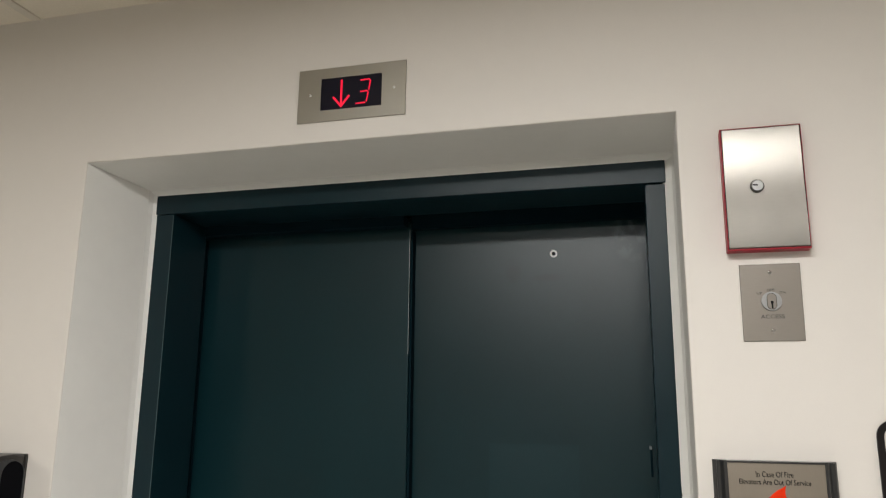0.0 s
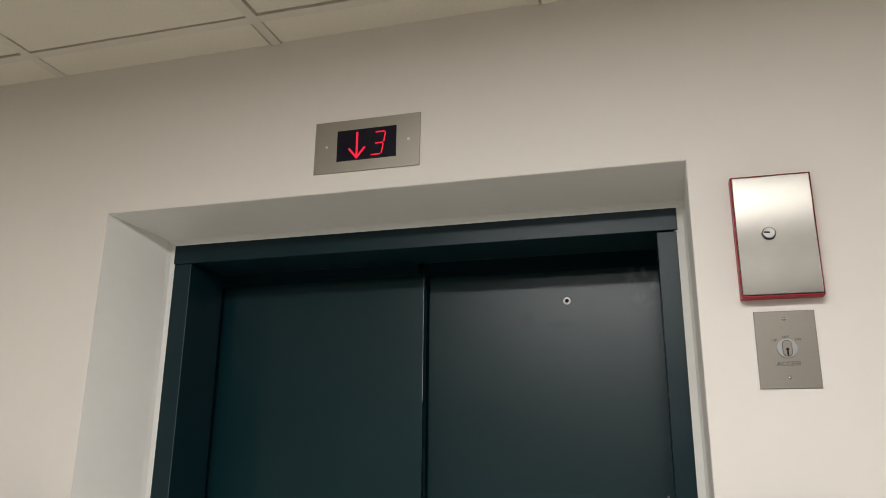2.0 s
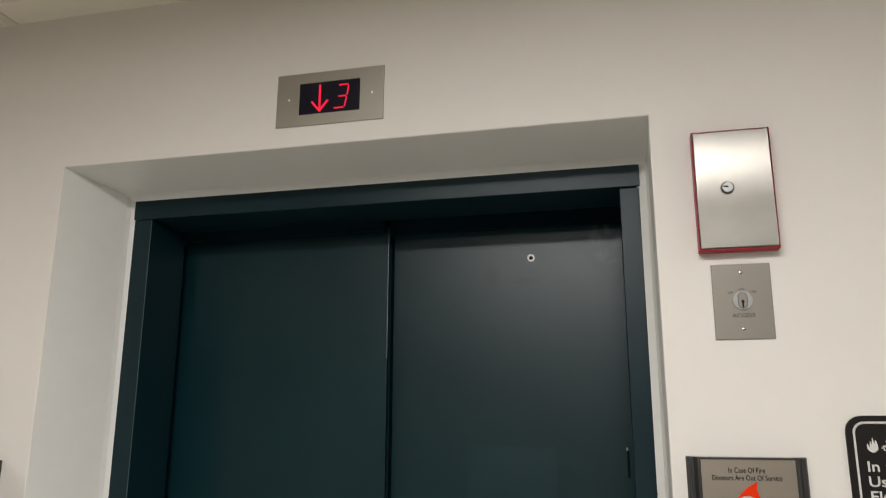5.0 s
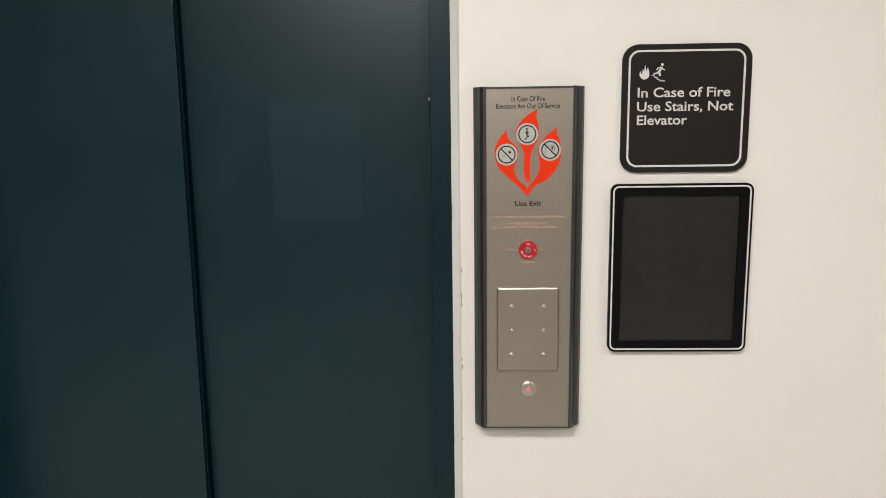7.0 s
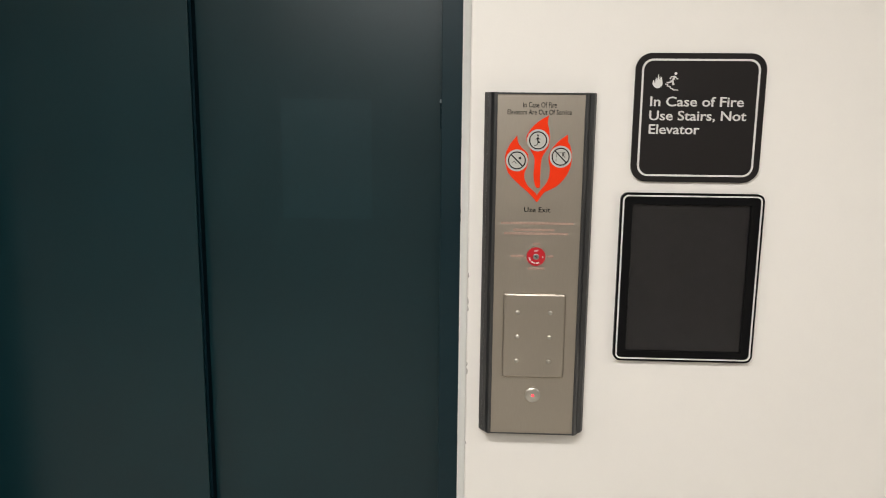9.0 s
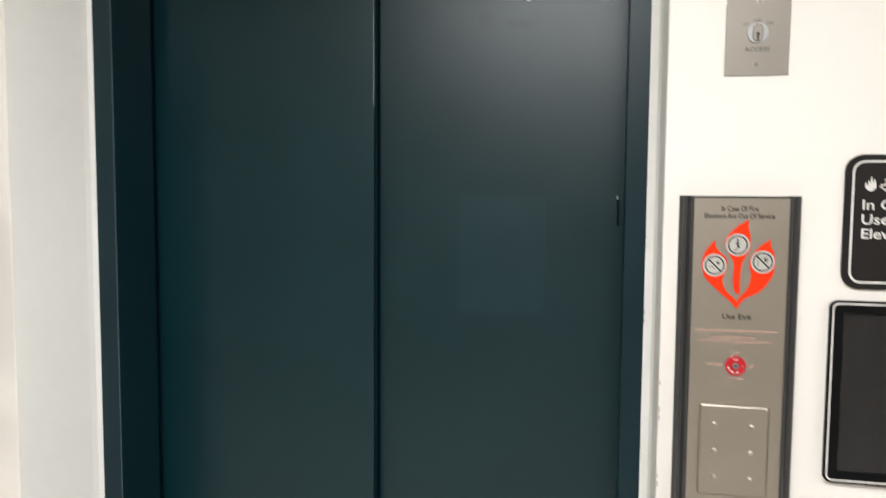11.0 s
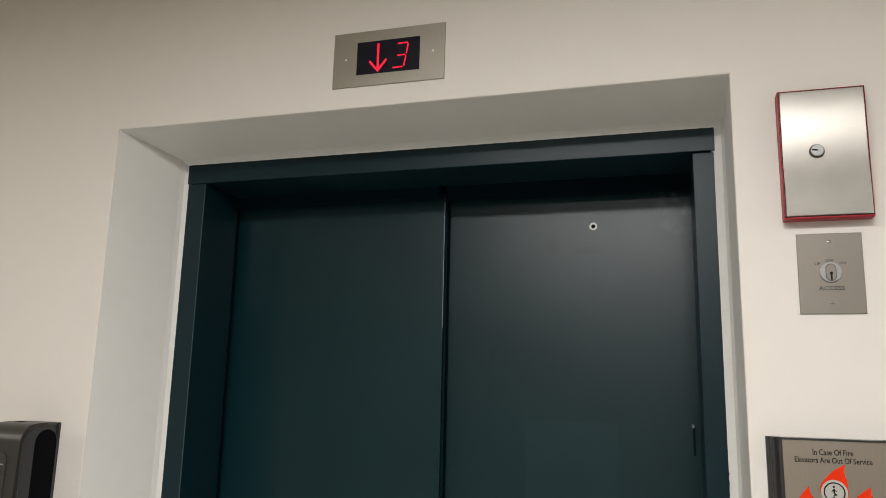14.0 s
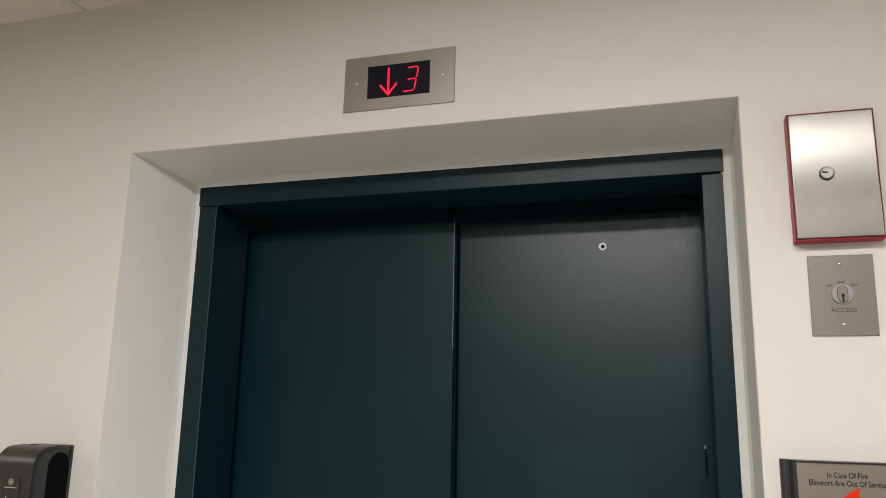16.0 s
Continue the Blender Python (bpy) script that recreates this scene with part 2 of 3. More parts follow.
def rounded(x0, x1, z0, z1, r, n=6):
    pts = []
    for cx, cz, a0 in ((x1 - r, z1 - r, 0), (x0 + r, z1 - r, 90), (x0 + r, z0 + r, 180), (x1 - r, z0 + r, 270)):
        for i in range(n + 1):
            a = radians(a0 + 90 * i / n)
            pts.append((cx + r * math.cos(a), cz + r * math.sin(a)))
    return pts


def round_pts(cx, cz, r, n=32, sx=1.0):
    return [(cx + sx * r * math.cos(2 * math.pi * i / n), cz + r * math.sin(2 * math.pi * i / n)) for i in range(n)]


def prism(pts, front, back, chamfer=0.0, bm=None):
    """An outline in x and z, from y = back forwards to y = front (front < back)."""
    bm = bm or bmesh.new()
    f = [bm.verts.new((x, front, z)) for x, z in pts]
    b = [bm.verts.new((x, back, z)) for x, z in pts]
    top = bm.faces.new(f)
    bm.faces.new(b[::-1])
    n = len(pts)
    for i in range(n):
        bm.faces.new((f[i], b[i], b[(i + 1) % n], f[(i + 1) % n]))
    if chamfer:
        bmesh.ops.bevel(bm, geom=list(top.edges), offset=chamfer, segments=2, affect="EDGES", profile=0.5)
    return bm


def ring(outer, inner, front, back, bm=None):
    bm = bm or bmesh.new()
    n = len(outer)
    of, of2, nf, nf2 = ([bm.verts.new((x, y, z)) for x, z in pts] for pts, y in ((outer, front), (outer, back), (inner, front), (inner, back)))
    for i in range(n):
        j = (i + 1) % n
        bm.faces.new((of[i], of[j], nf[j], nf[i]))
        bm.faces.new((of2[i], nf2[i], nf2[j], of2[j]))
        bm.faces.new((of[i], of2[i], of2[j], of[j]))
        bm.faces.new((nf[i], nf[j], nf2[j], nf2[i]))
    return bm


def dome(cx, cz, r, base, height, n=24, rings=5):
    """A shallow button head that bulges from y = base towards the viewer."""
    bm = bmesh.new()
    rows = []
    for k in range(rings):
        a = math.pi / 2 * k / rings
        rows.append([bm.verts.new((cx + r * math.cos(a) * math.cos(t), base - height * math.sin(a), cz + r * math.cos(a) * math.sin(t)))
                     for t in (2 * math.pi * i / n for i in range(n))])
    tip = bm.verts.new((cx, base - height, cz))
    for a, b in zip(rows, rows[1:]):
        for i in range(n):
            bm.faces.new((a[i], a[(i + 1) % n], b[(i + 1) % n], b[i]))
    for i in range(n):
        bm.faces.new((rows[-1][i], rows[-1][(i + 1) % n], tip))
    bm.faces.new(rows[0][::-1])
    return bm


def stroke(points, width, front, back, bm=None):
    """A line of even width through points in x and z, as flat joined bars."""
    bm = bm or bmesh.new()
    for (ax, az), (bx, bz) in zip(points, points[1:]):
        d = Vector((bx - ax, bz - az))
        d.normalize()
        n = Vector((-d.y, d.x)) * width / 2
        prism([(ax + n.x, az + n.y), (ax - n.x, az - n.y), (bx - n.x, bz - n.y), (bx + n.x, bz + n.y)], front, back, bm=bm)
    return bm


def smooth_outline(points, n=7):
    """A closed smooth curve through a few points."""
    out, k = [], len(points)
    for i in range(k):
        p0, p1, p2, p3 = (Vector(points[(i + j - 1) % k]) for j in range(4))
        for s in range(n):
            t = s / n
            if (p2 - p1).length < 1e-6:
                continue
            out.append(tuple(0.5 * (2 * p1 + (p2 - p0) * t + (2 * p0 - 5 * p1 + 4 * p2 - p3) * t * t + (3 * p1 - p0 - 3 * p2 + p3) * t ** 3)))
    return out


def flat(pts, front, back):
    """A prism on an outline that may be hollowed: its faces are cut into triangles."""
    bm = bmesh.new()
    f = [bm.verts.new((x, front, z)) for x, z in pts]
    b = [bm.verts.new((x, back, z)) for x, z in pts]
    for tri in tessellate_polygon([[Vector((x, z, 0)) for x, z in pts]]):
        bm.faces.new([f[i] for i in tri])
        bm.faces.new([b[i] for i in reversed(tri)])
    for i in range(len(pts)):
        j = (i + 1) % len(pts)
        bm.faces.new((f[i], b[i], b[j], f[j]))
    return bm


def writing(text, x0, x1, z, cap, front, depth=0.0004, bold=0.0):
    """Words in the built-in font: from x0 to x1, on the base line z, with capitals of height cap."""
    cu = bpy.data.curves.new("words", "FONT")
    cu.body, cu.extrude, cu.offset, cu.resolution_u = text, 0.01, bold, 3
    ob = new("words", cu)
    me = bpy.data.meshes.new_from_object(ob)
    bpy.data.objects.remove(ob)
    bpy.data.curves.remove(cu)
    bm = bmesh.new()
    bm.from_mesh(me)
    bpy.data.meshes.remove(me)
    xs = [v.co.x for v in bm.verts]
    lo, hi = min(xs), max(xs)
    cap_units = 0.70
    for v in bm.verts:
        v.co = Vector((x0 + (v.co.x - lo) / (hi - lo) * (x1 - x0), front - v.co.z / 0.01 * depth, z + v.co.y / cap_units * cap))
    return bm


def screw(parent, x, z, r, base, height=0.0012, mat="chrome", label=""):
    s = part("screw", dome(x, z, r, base, height, 16, 3), mat, parent, label, 60)
    part("slot", box(x - r * 0.6, x + r * 0.6, base - height - 0.0002, base - height + 0.0004, z - r * 0.1, z + r * 0.1), "grey_print", s)
    return s


# ---- the large structure ----
CEIL = 2.606
WEST, EAST, SOUTH = -4.4, 4.4, -5.58
FRAME_Y = 0.195          # front of the steel door frame
OUT_L, OUT_R, OUT_T = -0.757, 0.478, 2.190    # outside of the frame
IN_L, IN_R, IN_T = -0.706, 0.435, 2.141       # clear opening
REV_L, REV_R, REV_T = -0.810, 0.494, 2.220    # opening at the face of the wall
BACK_L, BACK_R, BACK_T = -0.767, 0.496, 2.199  # opening at the frame


def lobby_wall():
    bm = bmesh.new()

    def loop(l, r, t, y, bottom=0.0):
        return [bm.verts.new(p) for p in ((l, y, bottom), (l, y, t), (r, y, t), (r, y, bottom))]
    rim = 0.003
    a = loop(WEST, EAST, CEIL + 0.05, 0.0)
    b = loop(REV_L - rim, REV_R + rim, REV_T + rim, 0.0)
    b2 = loop(REV_L - rim * 0.3, REV_R + rim * 0.3, REV_T + rim * 0.3, rim * 0.3)
    c = loop(REV_L, REV_R, REV_T, rim)
    d = loop(BACK_L - 0.003, BACK_R, BACK_T + 0.0015, FRAME_Y - 0.018)
    d2 = loop(BACK_L + 0.003, BACK_R - 0.005, BACK_T - 0.0055, FRAME_Y - 0.006)
    e = loop(OUT_L + 0.006, OUT_R - 0.006, OUT_T - 0.006, FRAME_Y + 0.004)
    f = loop(OUT_L + 0.006, OUT_R - 0.006, OUT_T - 0.006, 0.30)
    h = loop(WEST, EAST, CEIL + 0.05, 0.30)
    for p, q, mi in ((a, b, 0), (b, b2, 0), (b2, c, 0), (c, d, 1), (d, d2, 2), (d2, e, 2), (e, f, 1), (f, h, 0)):
        for i in range(3):
            bm.faces.new((p[i], p[i + 1], q[i + 1], q[i])).material_index = mi
    for i in range(3):
        bm.faces.new((a[i], a[i + 1], h[i + 1], h[i]))
    return bm


alone("wall_north", lobby_wall(), ["wall", "reveal", "caulk"], "cream painted wall with a deep cool-white elevator recess", "wall", "structure")
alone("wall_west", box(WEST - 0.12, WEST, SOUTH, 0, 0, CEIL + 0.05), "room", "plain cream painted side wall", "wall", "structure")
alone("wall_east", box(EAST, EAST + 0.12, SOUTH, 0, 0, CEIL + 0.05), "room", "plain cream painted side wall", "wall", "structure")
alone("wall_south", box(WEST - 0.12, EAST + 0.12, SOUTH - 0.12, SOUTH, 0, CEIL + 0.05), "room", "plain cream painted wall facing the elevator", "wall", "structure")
alone("floor", box(WEST - 0.12, EAST + 0.12, SOUTH - 0.12, 0.9, -0.1, 0), "floor", "plain beige vinyl lobby floor", "floor", "structure")

GRID_X, GRID_Y, STEP, BAR = -0.396, -0.107, 0.6096, 0.024
# The third entry is the unseen fixture added for the east fill lamp.
LIGHTS = [(0, 2, 2, 3), (-5, -3, 2, 3), (5, 7, 2, 3), (0, 2, 4, 5)]   # grid columns and rows that hold a light


def ceiling():
    bm = bmesh.new()
    xs = [GRID_X + STEP * k for k in range(-6, 8)]
    ys = [GRID_Y - STEP * k for k in range(-1, 9)]
    lit = {(i, j) for a, b, c, d in LIGHTS for i in range(a, b) for j in range(c, d)}
    rng = random.Random(4)
    for i in range(-7, 8):
        for j in range(-1, 9):
            x0, x1 = GRID_X + STEP * i + BAR / 2, GRID_X + STEP * (i + 1) - BAR / 2
            y1, y0 = min(0.002, GRID_Y - STEP * j - BAR / 2), GRID_Y - STEP * (j + 1) + BAR / 2
            if (i, j) in lit:
                y1 -= STEP / 2
            gaps = [rng.choice((0.0005, 0.002, 0.0045, 0.006)) for _ in range(4)]
            drop = [rng.uniform(-0.001, 0.003) for _ in range(4)]
            made = bmesh.ops.create_cube(bm, size=1)["verts"]
            for v in made:
                k = (v.co.x > 0) + 2 * (v.co.y > 0)
                v.co = Vector((x0 + gaps[0] if v.co.x < 0 else x1 - gaps[1], y0 + gaps[2] if v.co.y < 0 else y1 - (gaps[3] if j >= 0 else 0), CEIL + 0.0015 + drop[k] if v.co.z < 0 else CEIL + 0.02))
    n_tile = len(bm.faces)
    for x in xs:
        box(x - BAR / 2, x + BAR / 2, SOUTH, -0.001, CEIL - 0.001, CEIL + 0.03, bm=bm)
    for y in ys[1:]:
        box(WEST, EAST, y - BAR / 2, y + BAR / 2, CEIL - 0.0004, CEIL + 0.03, bm=bm)
    n_bar = len(bm.faces)
    box(WEST, EAST, SOUTH, 0, CEIL + 0.035, CEIL + 0.05, bm=bm)
    bm.faces.ensure_lookup_table()
    for k, f in enumerate(bm.faces):
        f.material_index = (k >= n_tile) + (k >= n_bar)
    return bm


alone("ceiling", ceiling(), ["tile", "tbar", "dark_gap"], "suspended ceiling of cream mineral tiles in a metal grid", "ceiling", "structure")

for a, b, c, d in LIGHTS:
    x0, x1 = GRID_X + STEP * a + BAR / 2, GRID_X + STEP * b - BAR / 2
    y1, y0 = GRID_Y - STEP * c - BAR / 2, GRID_Y - STEP * (d - 0.5)
    lamp = thing("ceiling_light", ((x0 + x1) / 2, (y0 + y1) / 2, CEIL), "unseen recessed fluorescent ceiling light with a white diffuser", "light", group="ceiling lights")
    bm = bmesh.new()
    for q in ((x0, x1, y0, y0 + 0.02), (x0, x1, y1 - 0.02, y1), (x0, x0 + 0.02, y0 + 0.02, y1 - 0.02), (x1 - 0.02, x1, y0 + 0.02, y1 - 0.02)):
        box(*q, CEIL + 0.001, CEIL + 0.03, bm=bm)
    part("frame", bm, "tbar", lamp)
    part("diffuser", box(x0 + 0.02, x1 - 0.02, y0 + 0.02, y1 - 0.02, CEIL + 0.006, CEIL + 0.012), "lamp", lamp)

# ---- elevator entrance ----
entrance = thing("elevator_door_frame", (-0.14, FRAME_Y, 0), "dark teal-black painted steel elevator door frame in the recess", "door frame", "structure")
DEEP = 0.345
part("jamb", box(OUT_L + 0.002, IN_L, FRAME_Y, DEEP, 0, IN_T - 0.001, 0.0012), "frame", entrance)
# Thin line of paler enamel along the left jamb's inner edge.
part("pale_edge", box(IN_L - 0.0014, IN_L + 0.0004, FRAME_Y - 0.0005, FRAME_Y + 0.001, 0.05, IN_T - 0.004), "rubbed_paint", entrance, "paler inner edge of the jamb")
part("jamb", box(IN_R, OUT_R - 0.002, FRAME_Y + 0.001, DEEP, 0, IN_T - 0.003, 0.0012), "frame", entrance)
part("head", box(OUT_L, OUT_R, FRAME_Y - 0.002, DEEP, IN_T, OUT_T, 0.0012), "frame", entrance)
# Track lip in the darkened enamel, which holds the shade under the head.
part("head_lip", box(OUT_L + 0.01, -0.146, DEEP - 0.006, DEEP + 0.03, 2.116, IN_T - 0.0005), "lip", entrance, "lip of the door track, matt and darkened for shade")
part("head_lip", box(-0.146, OUT_R - 0.01, 0.398, 0.4185, 2.1190, IN_T + 0.03), "lip", entrance, "lip of the door track, matt and darkened for shade")
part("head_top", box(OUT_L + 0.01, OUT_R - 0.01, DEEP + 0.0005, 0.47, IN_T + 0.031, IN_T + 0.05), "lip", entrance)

door = thing("door_1", (-0.14, 0.37, 0), "closed two-panel dark teal-black painted steel elevator door", "elevator door", "structure")
left = part("door_panel", box(IN_L - 0.06, -0.144, 0.385, 0.412, 0.01, 2.135, 0.0015), "door", door, "near sliding panel of plain painted steel")
# Paler strip along the upper part of the leading edge only.
part("pale_strip", box(-0.1452, -0.1438, 0.3844, 0.3865, 1.80, 2.113), "bare_edge", left, "pale strip along the upper leading edge")
# Return edge in the same darkened enamel: the seam's shade is painted.
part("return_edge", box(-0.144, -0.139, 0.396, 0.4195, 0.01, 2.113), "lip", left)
# Dark strip put in place of the shade behind the jamb.
part("shade_strip", box(IN_L - 0.021, IN_L - 0.016, 0.381, 0.3855, 0.01, 2.112), "lip", left, "dark strip for the shade beside the jamb")
M["worn_door"] = worn_door("teal_black_door_enamel_worn", (IN_R - 0.12) / 2, 1.0825)
right = part("door_panel", box(-0.16, IN_R + 0.04, 0.420, 0.452, 0.01, 2.155, 0.0015), "worn_door", door, "far sliding panel of plain painted steel with a key hole")
hub = part("release_hole", ring(round_pts(0.2150, 2.043, 0.0092, 28), round_pts(0.2150, 2.043, 0.0050, 28), 0.4165, 0.4205), "white_ring", right, "white bushing ring of the release key hole")
part("bore", prism(round_pts(0.2150, 2.043, 0.0050, 20), 0.4185, 0.4204), "dark_gap", hub)
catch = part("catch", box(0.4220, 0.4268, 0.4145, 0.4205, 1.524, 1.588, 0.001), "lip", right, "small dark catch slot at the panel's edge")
part("catch_tip", box(0.4205, 0.4255, 0.4130, 0.4160, 1.583, 1.591, 0.001), "bare_edge", catch)
alone("elevator_shaft", box(-1.0, 0.75, 0.48, 0.6, 0, 2.7), "dark_gap", "dark closed shaft behind the elevator door", "wall", "structure")
alone("door_sill", box(IN_L, IN_R, FRAME_Y, 0.47, 0.0, 0.012), "plate", "grooved metal sill below the elevator door", "sill", "structure")

# ---- floor indicator above the door ----
ind = thing("floor_indicator", (-0.159, 0, 2.265), "satin steel elevator floor indicator lit red with a down arrow", "floor indicator")
part("faceplate", prism([(-0.2815, 2.265), (-0.0375, 2.265), (-0.0365, 2.3865), (-0.2805, 2.3865)], -0.0032, 0.0, 0.0008), "plate", ind)
part("display_window", prism([(-0.2275, 2.2900), (-0.0900, 2.2900), (-0.0900, 2.3620), (-0.2275, 2.3620)], -0.0038, -0.0020), "screen", ind, "black glass display window")
arrow = stroke([(-0.1805, 2.3555), (-0.1805, 2.2965)], 0.0046, -0.0044, -0.0037)
stroke([(-0.1990, 2.3180), (-0.1795, 2.2945)], 0.0046, -0.0045, -0.0037, arrow)
stroke([(-0.1620, 2.3190), (-0.1815, 2.2945)], 0.0046, -0.0046, -0.0037, arrow)
part("arrow", arrow, "led", ind, "glowing red down arrow")
digit = part("digit", stroke([(-0.1375, 2.3505), (-0.1165, 2.3510)], 0.0028, -0.0044, -0.0037), "led", ind, "glowing red figure three")
part("segment", stroke([(-0.1150, 2.3490), (-0.1185, 2.3270)], 0.0028, -0.0044, -0.0037), "led", digit)
part("segment", stroke([(-0.1380, 2.3245), (-0.1210, 2.3250)], 0.0028, -0.0044, -0.0037), "led", digit)
part("segment", stroke([(-0.1195, 2.3225), (-0.1235, 2.3005)], 0.0028, -0.0044, -0.0037), "led", digit)
part("segment", stroke([(-0.1475, 2.2985), (-0.1260, 2.2990)], 0.0028, -0.0044, -0.0037), "led", digit)
for x, z in ((-0.2525, 2.327), (-0.0625, 2.3265)):
    screw(ind, x, z, 0.0028, -0.0032, 0.0012, "white_ring", "bright small screw")

# ---- red key box and the access switch ----
kb = thing("key_box", (0.629, 0, 1.936), "red steel key box with a brushed steel cover on the wall", "key box")
part("body", box(0.5660, 0.7005, -0.0262, 0.0, 1.9435, 2.1675, 0.0015), "red_box", kb, "red enamelled box body")
part("cover", box(0.5690, 0.6980, -0.0282, -0.020, 1.9475, 2.1645, 0.001), "steel", kb, "brushed steel front cover")
part("cover_gap", ring(rounded(0.5680, 0.6990, 1.9465, 2.1655, 0.001, 2), rounded(0.5692, 0.6978, 1.9477, 2.1643, 0.001, 2), -0.0266, -0.0240), "black_print", kb, "dark gap round the cover")
part("collar", ring(round_pts(0.6212, 2.0568, 0.0118, 32), round_pts(0.6212, 2.0568, 0.0098, 32), -0.0300, -0.0280), "grey_print", kb, "dark ring round the lock")
lock = part("lock", prism(round_pts(0.6212, 2.0568, 0.0102, 32), -0.0345, -0.0280, 0.0015), "nickel", kb, "round chrome cam lock")
part("keyway", stroke([(0.6132, 2.0583), (0.6222, 2.0573)], 0.0028, -0.0348, -0.0340), "black_print", lock)

acc = thing("access_switch", (0.634, 0, 1.788), "satin steel access key switch plate screwed to the wall", "switch plate")
part("plate", prism([(0.584, 1.7885), (0.6825, 1.7885), (0.6835, 1.9225), (0.585, 1.9225)], -0.0026, 0.0, 0.0008), "access", acc)
cyl = part("lock_cylinder", prism(round_pts(0.6335, 1.857, 0.0165, 36), -0.0052, -0.0026, 0.0008), "nickel", acc, "dull nickel lock cylinder")
part("core", prism(rounded(0.6265, 0.6405, 1.8435, 1.8700, 0.0068), -0.0064, -0.0052, 0.0004), "access", cyl)
part("core_groove", ring(rounded(0.6255, 0.6415, 1.8425, 1.8710, 0.0078), rounded(0.6265, 0.6405, 1.8435, 1.8700, 0.0068), -0.0056, -0.0050), "grey_print", cyl)
part("keyway", prism(rounded(0.6322, 0.6350, 1.8440, 1.8545, 0.001), -0.0068, -0.0062), "black_print", cyl)
part("keyway", prism(round_pts(0.6336, 1.8550, 0.0026, 14), -0.0068, -0.0062), "black_print", cyl)
screw(acc, 0.634, 1.9075, 0.0036, -0.0026)
screw(acc, 0.6325, 1.8065, 0.0036, -0.0026)
part("lettering", writing("ACCESS", 0.6140, 0.6525, 1.8275, 0.0068, -0.0026, bold=0.01), "grey_print", acc)
part("lettering", writing("UP", 0.6105, 0.6190, 1.8695, 0.0044, -0.0026, bold=0.01), "grey_print", acc)
part("lettering", writing("OFF", 0.6270, 0.6390, 1.8745, 0.0044, -0.0026, bold=0.01), "grey_print", acc)
part("lettering", writing("DN", 0.6475, 0.6565, 1.8700, 0.0044, -0.0026, bold=0.01), "grey_print", acc)

# ---- call station ----
call = thing("call_station", (0.615, 0, 0.982), "tall satin steel elevator call station with black edges", "call station")
FACE = -0.0250
Z0, Z1 = 0.984, 1.5915
part("backbox", box(0.525, 0.705, -0.020, 0.0, Z0 + 0.001, Z1 - 0.001), "black_trim", call)


def edge_trim(outline):
    bm = bmesh.new()
    lo, hi = ([bm.verts.new((x, y, z)) for x, y in outline] for z in (Z0 - 0.002, Z1 + 0.0005))
    bm.faces.new(lo)
    bm.faces.new(hi[::-1])
    for i in range(len(outline)):
        j = (i + 1) % len(outline)
        bm.faces.new((lo[i], hi[i], hi[j], lo[j]))
    bmesh.ops.bevel(bm, geom=[e for e in bm.edges if abs(e.verts[0].co.z - e.verts[1].co.z) > 0.1], offset=0.0006, segments=1, affect="EDGES")
    return bm


part("edge_trim", edge_trim([(0.5195, 0), (0.5195, -0.004), (0.5355, -0.0275), (0.5412, -0.0275), (0.5412, 0)]), "black_trim", call, "black bevelled edge trim")
part("edge_trim", edge_trim([(0.7105, 0), (0.6885, 0), (0.6885, -0.0275), (0.6925, -0.0275), (0.7105, -0.004)]), "black_trim", call, "black bevelled edge trim")
face = part("faceplate", box(0.5412, 0.6885, FACE, -0.018, Z0, Z1 - 0.003), "face", call, "warm satin steel faceplate")
part("cap", box(0.5412, 0.6885, FACE - 0.0015, 0.0, Z1 - 0.003, Z1), "black_trim", call)
part("cap", box(0.5412, 0.6885, FACE - 0.0015, 0.0, Z0 - 0.002, Z0), "black_trim", call)
part("lettering", writing("In Case Of Fire", 0.5842, 0.6410, 1.5670, 0.0088, FACE, bold=0.01), "black_print", call)
part("lettering", writing("Elevators Are Out Of Service", 0.5580, 0.6665, 1.5552, 0.0084, FACE, bold=0.01), "black_print", call)
part("lettering", writing("Use Exit", 0.5905, 0.6360, 1.3890, 0.0088, FACE, bold=0.01), "black_print", call)


def at(u, v):
    return 0.6110 + (u - 209) / 3090, 1.5120 - (v - 142) / 3090


def flame(outline, spot, lift):
    cx, cz = at(*spot)
    f = part("flame", flat(smooth_outline([at(*p) for p in outline]), FACE - lift, FACE + 0.001), "orange", call, "orange-red printed flame")
    part("halo", ring(round_pts(cx, cz, 0.0187), round_pts(cx, cz, 0.0160), FACE - 0.0009, FACE), "silver_print", f)
    part("disc", prism(round_pts(cx, cz, 0.0162), FACE - 0.0010, FACE), "silver_print", f)
    part("circle", ring(round_pts(cx, cz, 0.0153), round_pts(cx, cz, 0.0133), FACE - 0.0014, FACE), "black_print", f)
    return f, cx, cz


mid, cx, cz = flame([(262, 12), (262, 12), (196, 55), (148, 125), (170, 190), (193, 240), (191, 330), (204, 385), (226, 388), (226, 330), (232, 235), (266, 170), (268, 100), (257, 50)], (209, 142), 0.0005)
man = stroke([(cx - 0.0005, cz + 0.0055), (cx - 0.0005, cz - 0.0015), (cx + 0.003, cz - 0.004)], 0.0024, FACE - 0.0014, FACE)
stroke([(cx - 0.004, cz + 0.001), (cx - 0.001, cz + 0.0045), (cx + 0.0035, cz + 0.0015)], 0.0012, FACE - 0.00142, FACE, man)
stroke([(cx - 0.006, cz - 0.009), (cx - 0.001, cz - 0.0075), (cx - 0.001, cz - 0.004), (cx + 0.0035, cz - 0.004)], 0.0013, FACE - 0.00144, FACE, man)
